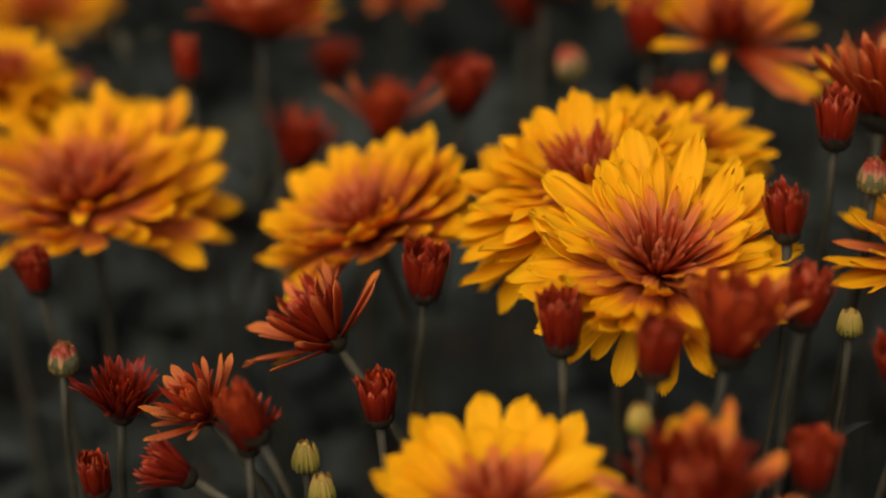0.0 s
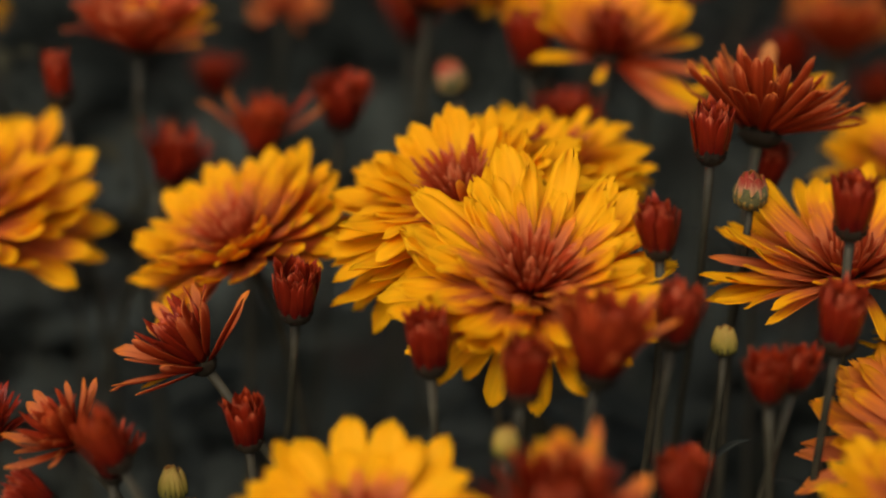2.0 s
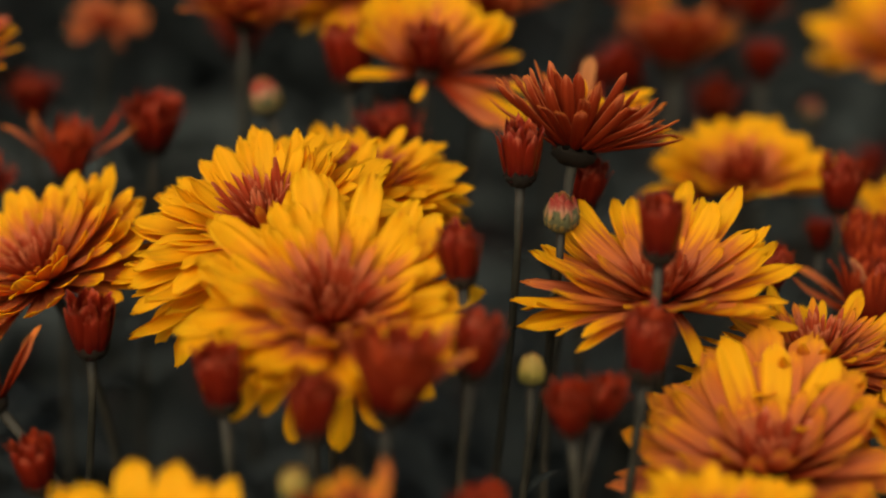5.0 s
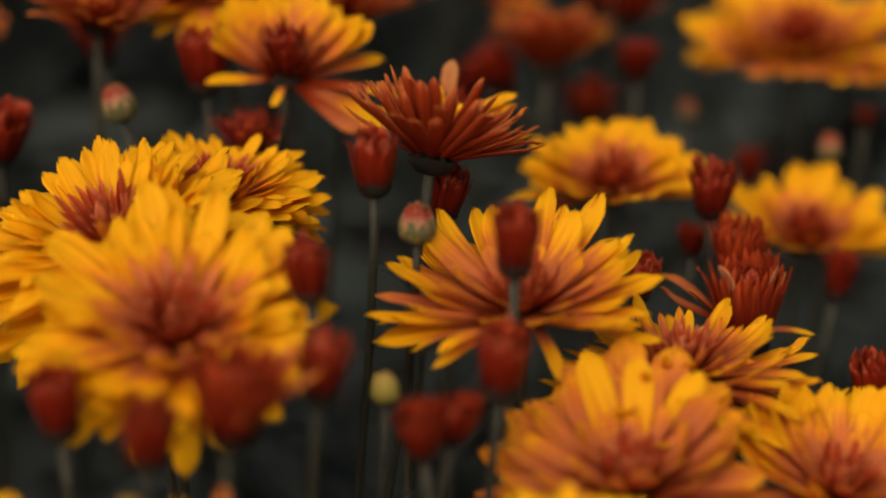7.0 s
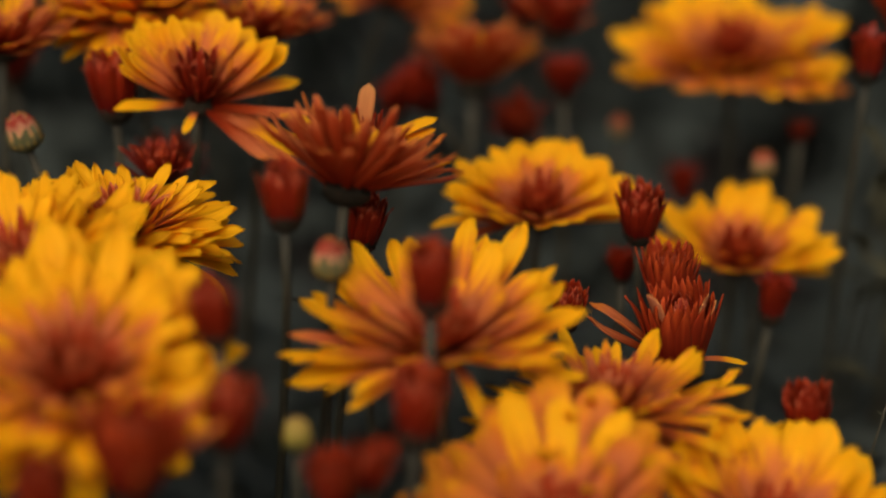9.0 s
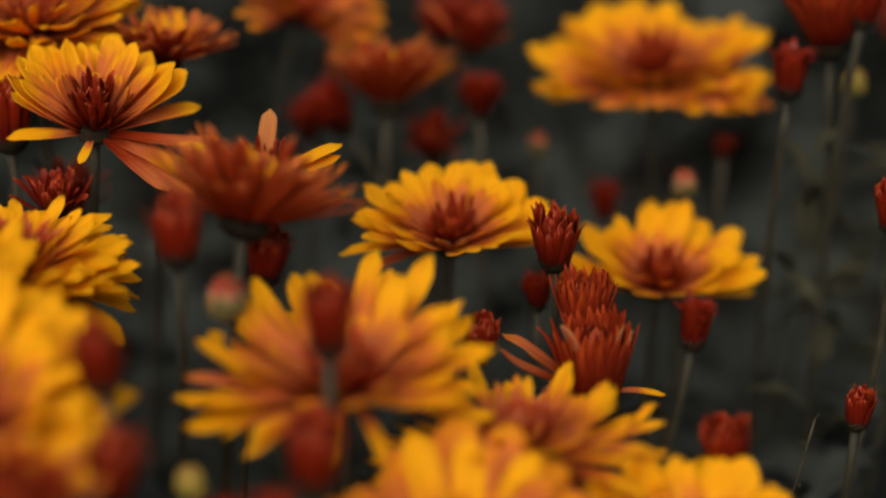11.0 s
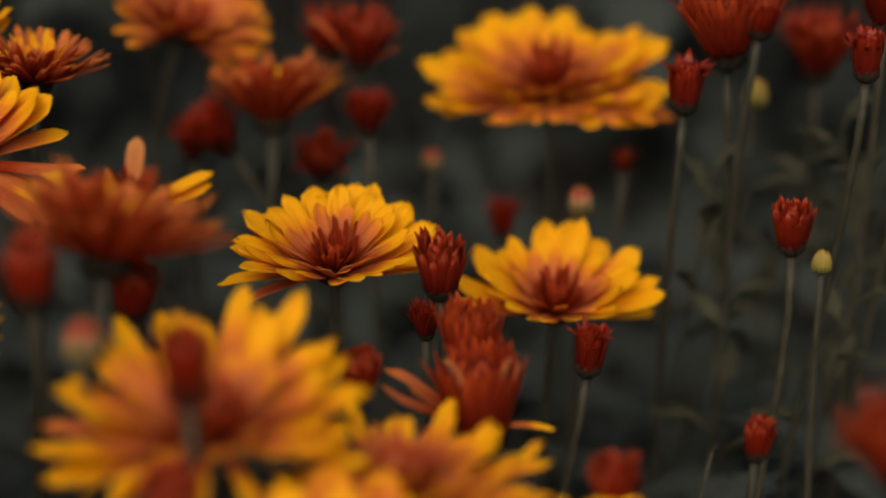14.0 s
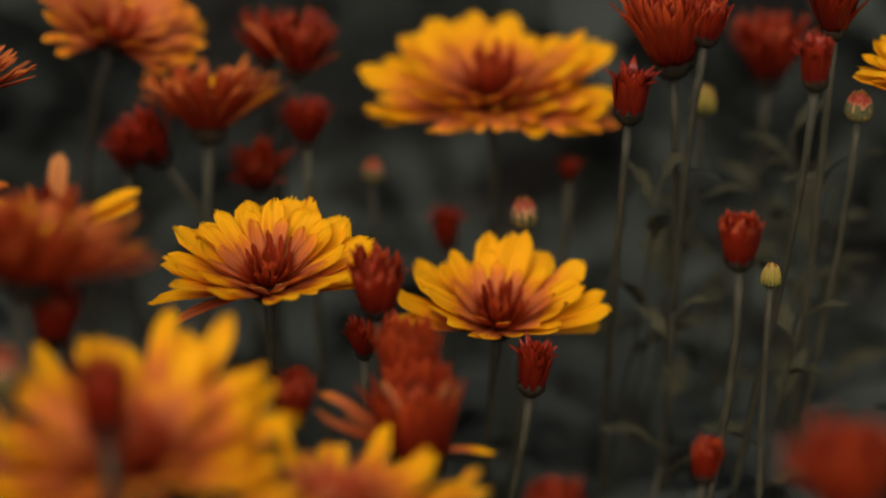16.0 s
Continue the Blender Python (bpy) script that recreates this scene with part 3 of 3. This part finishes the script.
# ---- the flowers and buds ----
double((-0.1920, -0.0120, 0.2032), 32.6, 9, -3, 201, elev=0, lop=-0.14, gap=84, nod=2, face="blush")
double((-0.2171, 0.0120, 0.2225), 16.6, 5, 15, 2, face="sun")
single((-0.2581, 0.1600, 0.1833), 23.2, 0, 0, 3)
single((-0.1575, 0.0350, 0.2283), 19.5, -10, 4, 4, label="opening rust-red chrysanthemum cup, a few tips yellow", elev=40, face="needle", gap=0, lop=0.0, rows=(15, 15, 11, 8), wide=1.15, extras=((8, 1.0, 30, "broad", "flat", "outer"), (-12, 1.0, 24, "broad", "flat", "outer"), (24, 0.95, 40, "broad", "flat", "sun"), (-30, 1.0, 12, "broad", "flat", "mid")))
bud((-0.1714, 0.0100, 0.2298), 4.3, 0, -4, 5, open_top=-9)
pinkbud((-0.2069, 0.0400, 0.2080), 3.8, 0, 5, 6)
pinkbud((-0.1750, 0.0300, 0.1904), 2.9, 0, 5, 7)
half((-0.1452, 0.0140, 0.2081), 8.8, -5, 20, 8, elev=70, extras=((178, 1.7, 84, "strip", "flat", "red"), (150, 1.6, 80, "strip", "flat", "rust")))
half((-0.1251, 0.0200, 0.2138), 8.6, -4, 8, 9, elev=74, label="half-open rust-red chrysanthemum with two spread side petals", hue="ember", extras=((180, 2.1, 34, "slim", "flat", "rust"), (168, 1.9, 50, "slim", "flat", "rust"), (195, 1.8, 44, "slim", "up", "rust"), (4, 2.2, 44, "slim", "flat", "rust"), (18, 2.1, 56, "slim", "flat", "ember")))
bud((-0.1075, 0.0300, 0.2174), 4.8, 5, 5, 10, open_top=12)
half((-0.1492, 0.0800, 0.2017), 6.9, 0, 0, 11)
double((-0.1237, -0.0230, 0.2045), 25.5, 8, -22, 12, elev=3, thin=0.12, lop=-0.14, gap=70, face="blush")
double((-0.0563, -0.0660, 0.2193), 28.0, 17, 3, 13, elev=1, thin=0.10, lop=-0.12, gap=52, nod=3, label="large double chrysanthemum, yellow rim round a dark red heart", extras=((252, 0.76, -26, "broad", "droop", "sun"), (270, 0.66, -34, "broad", "droop", "sun"), (286, 0.78, -30, "broad", "droop", "sun"), (300, 0.76, -18, "broad", "down", "sun"), (236, 0.70, -12, "broad", "down", "sun")))
double((-0.0735, -0.0300, 0.2202), 31.3, 6, -14, 14, elev=-7, lop=0.05, face="sun", full=True, label="broad bright yellow double chrysanthemum leaning behind another")
double((-0.0558, -0.0030, 0.2172), 24.0, 0, 4, 15, elev=-3, face="sun", label="bright yellow double chrysanthemum, one petal tip withered pale")
bud((-0.0214, -0.0320, 0.2394), 4.5, 0, 0, 16, open_top=-2)
rustflower((-0.0092, -0.0135, 0.2366), 20.0, -26, 12, 17, elev=25, extras=((70, 0.62, 40, "broad", "flat", "sun"), (112, 0.60, 44, "broad", "flat", "sun"), (8, 1.0, 26, "slim", "flat", "outer"), (-8, 1.06, 20, "slim", "flat", "rust")))
single((-0.0440, 0.0370, 0.2285), 22.0, 12, 5, 18, elev=22, thin=0.05, gap=98, inner=84, lop=0.0, face="blush", wide=1.2, rows=(22, 22, 16, 12), core="red", tall=1.7, label="open chrysanthemum, yellow petals standing behind a dark red cone", extras=((186, 0.74, -6, "broad", "flat", "sun"), (262, 0.38, 2, "broad", "down", "sun"), (318, 0.90, -14, "slim", "flat", "rust"), (330, 1.08, -14, "slim", "flat", "rust"), (342, 1.10, -8, "broad", "down", "outer"), (354, 1.08, -2, "slim", "flat", "rust"), (100, 0.46, 70, "quill", "flat", "red"), (60, 0.50, 62, "quill", "flat", "red"), (130, 0.52, 60, "quill", "flat", "red"), (20, 0.46, 52, "quill", "flat", "red")))
bud((-0.0634, 0.0460, 0.2293), 5.4, 0, 0, 19)
double((-0.0609, 0.0750, 0.2370), 23.6, 0, 0, 20, face="blush", extras=((200, 1.15, 0, "slim", "down", "rust"), (190, 1.0, -4, "slim", "flat", "rust")))
rustflower((-0.0893, 0.0600, 0.2352), 16.5, -5, 5, 21, extras=((30, 0.95, 30, "broad", "flat", "blush"), (85, 0.9, 40, "broad", "flat", "blush"), (140, 0.9, 34, "broad", "flat", "blush"), (235, 0.9, 24, "broad", "flat", "mid"), (262, 0.85, 28, "broad", "flat", "mid"), (290, 0.9, 26, "broad", "flat", "mid"), (320, 0.95, 22, "broad", "flat", "mid")))
pinkbud((-0.0816, 0.0330, 0.2216), 4.1, 0, -14, 22)
halfwide((-0.0552, 0.0700, 0.1983), 12.3, 0, 0, 23, hue="red")
halfwide((-0.0527, 0.0300, 0.2153), 10.3, 5, 0, 24, elev=45, hue="red")
bud((-0.0323, -0.0650, 0.2325), 4.0, 0, -6, 25)
pinkbud((-0.0130, -0.0370, 0.2266), 3.8, 0, 0, 26)
bud((0.0053, -0.0600, 0.2368), 4.5, 0, 0, 27)
bud((0.0031, -0.0780, 0.2220), 4.8, 0, 4, 28)
single((0.0075, -0.0450, 0.2142), 26.4, 0, 0, 29, elev=5, gap=46, rows=(27, 26, 18, 12), blade="slim", thin=0.03, face="blush", label="spidery chrysanthemum, narrow yellow petals streaked with rust", wide=0.92, extras=((183, 1.06, -5, "slim", "flat", "outer"), (191, 1.0, -9, "slim", "flat", "outer"), (172, 1.0, 4, "slim", "flat", "rust"), (258, 0.48, -20, "broad", "droop", "sun"), (304, 0.50, -18, "broad", "droop", "sun")))
bud((-0.0550, -0.1080, 0.2250), 4.5, 5, 5, 30)
half((-0.0412, -0.1016, 0.2278), 10.0, 0, 8, 31, flare=5, hue="ember", tidy=True)
side_leaf(bud((-0.0278, -0.0870, 0.2258), 4.4, 0, 8, 32), 0.196, 0.016, -25, 20)
bud((-0.0748, -0.0865, 0.2175), 4.5, 0, -4, 33)
side_leaf(bud((-0.1052, -0.0560, 0.2110), 4.7, 8, 4, 34), 0.192, 0.007, 20, 40)
halfwide((-0.1285, -0.0650, 0.2037), 16.2, 0, -34, 35, elev=28, core="red", extras=((350,0.95,74,"slim","flat","rust"),(20,1.0,66,"slim","flat","rust"),(180,0.8,6,"slim","flat","outer")))
side_leaf(bud((-0.1116, -0.0830, 0.1957), 4.1, 4, -2, 36), 0.181, 0.012, 5, 15)
single((-0.0826, -0.1280, 0.2005), 24.1, 8, 0, 37, elev=6, face="sun", thin=0, gap=0, lop=-0.05, rows=(24,23,17,12), wide=1.12)
half((-0.0472, -0.1340, 0.2119), 11.7, 10, 0, 38, flare=6, extras=((100, 1.7, 62, "broad", "flat", "mid"), (70, 1.6, 60, "broad", "flat", "mid"), (115, 1.5, 50, "broad", "flat", "blush"), (20, 1.6, 30, "broad", "flat", "rust")))
bud((-0.0269, -0.1200, 0.2097), 4.3, 4, 0, 39)
greenbud((-0.0182, -0.0690, 0.2086), 2.9, 0, 0, 40)
pinkbud((-0.1793, -0.0750, 0.1944), 3.4, 0, 5, 41)
half((-0.1638, -0.0850, 0.1939), 7.1, 5, 8, 42, elev=54, hue="maroon", label="dark maroon half-open chrysanthemum with a jagged crown", extras=((180,1.8,24,"slim","flat","maroon"),(200,1.7,32,"slim","up","maroon")))
halfwide((-0.1486, -0.0900, 0.1965), 11.9, 10, -30, 43, elev=24, core="ember")
half((-0.1330, -0.1100, 0.2058), 7.0, 8, -24, 44, elev=79, hue="ember", tidy=True, label="long rust-red chrysanthemum bud beginning to open")
bud((-0.1684, -0.0950, 0.1809), 3.9, 12, 0, 45, open_top=-7)
half((-0.1523, -0.1000, 0.1860), 6.3, 6, -58, 46, label="dark red half-open chrysanthemum tipped over on its stem")
greenbud((-0.1255, -0.0900, 0.1831), 3.3, 0, 0, 47)
greenbud((-0.1214, -0.0950, 0.1790), 3.2, 0, 0, 48)
bud((-0.1928, -0.0500, 0.2029), 3.8, 10, -5, 49)
greenbud((-0.0580, -0.1150, 0.2116), 2.7, 0, 0, 50)
single((0.0300, 0.0404, 0.1988), 22.8, 9, 2, 51, elev=12, thin=0.0, lop=0.0, gap=86, rows=(24,24,18,12), face="outer", front=0.12, core="ember", wide=1.15, extras=((255, 0.46, 44, "strap", "flat", "paddle"), (290, 0.42, 50, "strap", "flat", "paddle"), (192, 0.80, -6, "slim", "down", "rust"), (184, 0.98, 2, "slim", "flat", "outer"), (4, 1.08, 2, "broad", "flat", "outer")))
single((-0.0030, 0.1250, 0.2192), 21.0, 10, 22, 52, elev=12, face="mid", gap=40, rows=(18, 18, 14, 10), label="peach and yellow chrysanthemum leaning over a rust one")
rustflower((0.0179, 0.1120, 0.2058), 19.0, -22, 4, 53, elev=36, label="cupped rust-red chrysanthemum, petal tips pale yellow", extras=((8, 1.02, 40, "broad", "flat", "outer"), (30, 1.0, 44, "broad", "flat", "outer"), (-18, 1.0, 38, "broad", "flat", "blush"), (160, 1.0, 44, "broad", "flat", "mid"), (190, 1.0, 40, "broad", "flat", "mid"), (205, 0.95, 42, "broad", "flat", "mid"), (225, 0.92, 46, "broad", "flat", "mid")))
half((0.0285, 0.1100, 0.1906), 6.9, 25, 0, 54)
half((0.0396, 0.1000, 0.2070), 6.3, 0, 0, 55, hue="maroon")
single((0.0272, -0.0740, 0.1931), 26.5, 8, -6, 56, elev=18, gap=0, lop=-0.10, nod=6, face="mid", rows=(20, 20, 16, 14), wide=1.2, label="peach chrysanthemum, a few tall yellow petals standing up", extras=((112, 1.0, 46, "broad", "flat", "sun"), (76, 0.9, 48, "broad", "flat", "sun"), (50, 0.9, 44, "broad", "flat", "sun"), (185, 1.1, 4, "slim", "flat", "rust"), (196, 1.15, -3, "slim", "flat", "rust"), (172, 1.05, 0, "slim", "down", "rust")))
single((0.0672, -0.0660, 0.1862), 23.5, 6, 6, 57, elev=18, gap=0, lop=-0.05, nod=5, face="blush", rows=(20, 20, 16, 14), wide=1.2)
double((0.0385, -0.0430, 0.1988), 26.5, -9, 0, 58, elev=-7, lop=0.05, face="blush", blade="slim", wide=0.98, label="flat chrysanthemum of many narrow yellow and peach petals")
single((0.0780, 0.0540, 0.1796), 23.0, 8, 4, 59, elev=10, lop=0.0, thin=0, gap=86, rows=(24,23,18,12), face="outer", front=0.10, core="ember", wide=1.15)
half((0.0552, 0.0050, 0.2009), 9.6, 0, -3, 60, elev=76, hue="ember", tidy=True)
side_leaf(half((0.0562, -0.0080, 0.1962), 12.2, 0, -2, 61, elev=74, flare=0, hue="ember", tidy=True, label="rust-red crown of upright petals, one yellow petal curling down", extras=((205, 1.5, 70, "strap", "flat", "paddle"), (335, 1.45, 72, "strap", "flat", "paddle"), (350, 1.4, 66, "broad", "flat", "paddle"), (-12, 1.02, 24,"slim","droop","outer"),(165,1.75,38,"slim","flat","rust"),(185,1.8,30,"slim","flat","rust"),(205,1.7,44,"slim","flat","rust"))), 0.172, 0.014, 20, 35)
bud((0.0507, 0.0220, 0.2088), 4.6, 0, 0, 62, open_top=5)
half((0.0482, 0.0300, 0.1908), 4.7, 0, 0, 63, hue="maroon")
bud((0.0767, -0.0400, 0.1967), 4.1, 0, -4, 64, open_top=3)
single((0.0826, 0.1120, 0.2070), 28.8, 2, -2, 65, elev=3, gap=0, lop=-0.02, front=0.62, thin=0.0, face="blush", rows=(24, 24, 20, 16), wide=1.2, core="ember", label="wide arching yellow and peach chrysanthemum, petals hanging at the edge", extras=((222, 0.56, 7, "broad", "down", "mid"), (238, 0.48, 8, "broad", "down", "mid"), (254, 0.44, 8, "broad", "down", "mid"), (270, 0.42, 8, "broad", "down", "mid"), (286, 0.44, 8, "broad", "down", "mid"), (302, 0.50, 7, "broad", "down", "mid"), (318, 0.66, 2, "broad", "down", "mid"), (334, 0.84, 0, "broad", "down", "mid"), (348, 0.96, -2, "broad", "down", "mid")))
pinkbud((0.0858, 0.0740, 0.1939), 3.2, 0, 0, 66)
half((0.1011, 0.1100, 0.1871), 3.5, 0, 0, 67)
side_leaf(bud((0.1061, 0.0620, 0.2283), 4.1, 0, 3, 68, hue="maroon", open_top=-3), 0.205, 0.016, 165, 55)
half((0.1160, 0.0750, 0.2374), 11.3, 0, -6, 69, elev=64, hue="ember", tidy=True)
bud((0.1236, 0.0700, 0.2403), 3.5, 0, 8, 70)
half((0.1495, 0.1200, 0.2121), 9.7, 0, 0, 71)
greenbud((0.1295, 0.0980, 0.2079), 3.2, 0, 0, 72)
side_leaf(bud((0.1207, 0.0220, 0.2140), 3.8, 0, -4, 73, open_top=4), 0.185, 0.012, 190, 20)
greenbud((0.1314, 0.0360, 0.1964), 2.4, 0, 0, 74)
side_leaf(bud((0.1105, -0.0056, 0.1821), 3.1, 0, 4, 75, open_top=-3), 0.166, 0.010, 150, 10)
half((0.1153, -0.0750, 0.2249), 8.6, 0, -6, 76, elev=62, hue="ember", extras=((150, 2.0, 82, "strip", "flat", "ember"),))
bud((0.0337, -0.0050, 0.2002), 3.6, 0, 8, 77)
bud((0.0825, 0.0300, 0.1827), 3.8, 0, 5, 78, hue="maroon", open_top=-4)
bud((-0.0071, -0.0050, 0.2201), 4.1, 0, 10, 79)
half((-0.0088, 0.0160, 0.2283), 6.2, 0, 0, 80, elev=58, label="half-shed chrysanthemum, red core with a few yellow petals", extras=((78, 2.4, 60, "broad", "flat", "paddle"), (8, 2.6, 14, "broad", "flat", "sun"), (20, 2.8, 24, "broad", "flat", "sun"), (174, 2.6, 14, "broad", "flat", "sun"), (162, 3.0, 22, "broad", "flat", "sun"), (140, 1.6, 56, "slim", "flat", "rust")))
rustflower((-0.0316, 0.0750, 0.2318), 15.3, -8, 5, 81)
half((0.0396, 0.1200, 0.2174), 8.5, 5, 10, 82, flare=4)
half((-0.0026, 0.1200, 0.1928), 6.0, 0, 0, 83, hue="maroon")
bud((0.1383, 0.0400, 0.2426), 3.5, 0, 0, 84, hue="maroon", open_top=-3)
half((0.1470, 0.0600, 0.2457), 6.9, 0, 0, 85, hue="maroon")
pinkbud((0.1538, 0.0600, 0.2223), 3.1, 0, 0, 86)
single((0.1675, 0.0600, 0.2293), 14.0, 0, -10, 87)
bud((-0.0112, -0.0920, 0.2153), 3.6, 5, -5, 88, open_top=8)
bud((-0.0047, -0.0850, 0.2136), 3.2, 0, 10, 89, open_top=8)
greenbud((0.0034, -0.0630, 0.1910), 2.3, 0, 0, 90)
bud((-0.0261, -0.1000, 0.1978), 4.3, 0, 0, 91)
half((-0.1345, -0.1000, 0.1969), 6.3, 0, 0, 92)
shoot((0.1143, 0.0700, 0.2010), 18.3, 10, 0, 93)
shoot((0.1283, 0.0900, 0.1876), 19.3, 0, 20, 94)
shoot((0.1482, 0.0900, 0.2023), 19.1, 10, -10, 95)
shoot((0.1168, 0.0600, 0.1742), 18.4, 0, 0, 96)
shoot((0.1622, 0.1000, 0.1736), 20.0, 0, 0, 97)
shoot((0.1428, 0.0500, 0.1785), 18.1, 0, 10, 98)
shoot((-0.1687, 0.0500, 0.1945), 16, 0, 0, 99)
shoot((-0.2006, 0.0600, 0.2123), 19, 0, 0, 100)
shoot((0.1005, -0.0100, 0.1811), 3.3, 0, 10, 101)
half((0.0313, 0.1300, 0.2155), 7.3, 0, 0, 103)
bud((0.0724, 0.1150, 0.1712), 3.3, 0, 0, 104, hue="maroon")
pinkbud((0.0551, 0.1150, 0.1860), 2.7, 0, 0, 105)
half((0.0032, 0.1000, 0.2036), 7.6, 10, -30, 106, hue="maroon")
double((0.0161, -0.1100, 0.1992), 17.9, 4, 0, 107)
shoot((0.1448, 0.1100, 0.1844), 20.1, 0, -20, 108)
shoot((0.1588, 0.0800, 0.1981), 18.8, 10, 15, 109)
shoot((0.1379, 0.1000, 0.1718), 20.0, 0, 10, 110)
half((-0.1006, 0.1200, 0.2069), 9.5, 0, 0, 111)
single((-0.1349, 0.1100, 0.2104), 11.0, 4, 10, 112, elev=4, face="rust", rows=(12, 12, 8, 6))
half((-0.0523, 0.1500, 0.1982), 7.0, 0, 0, 113)
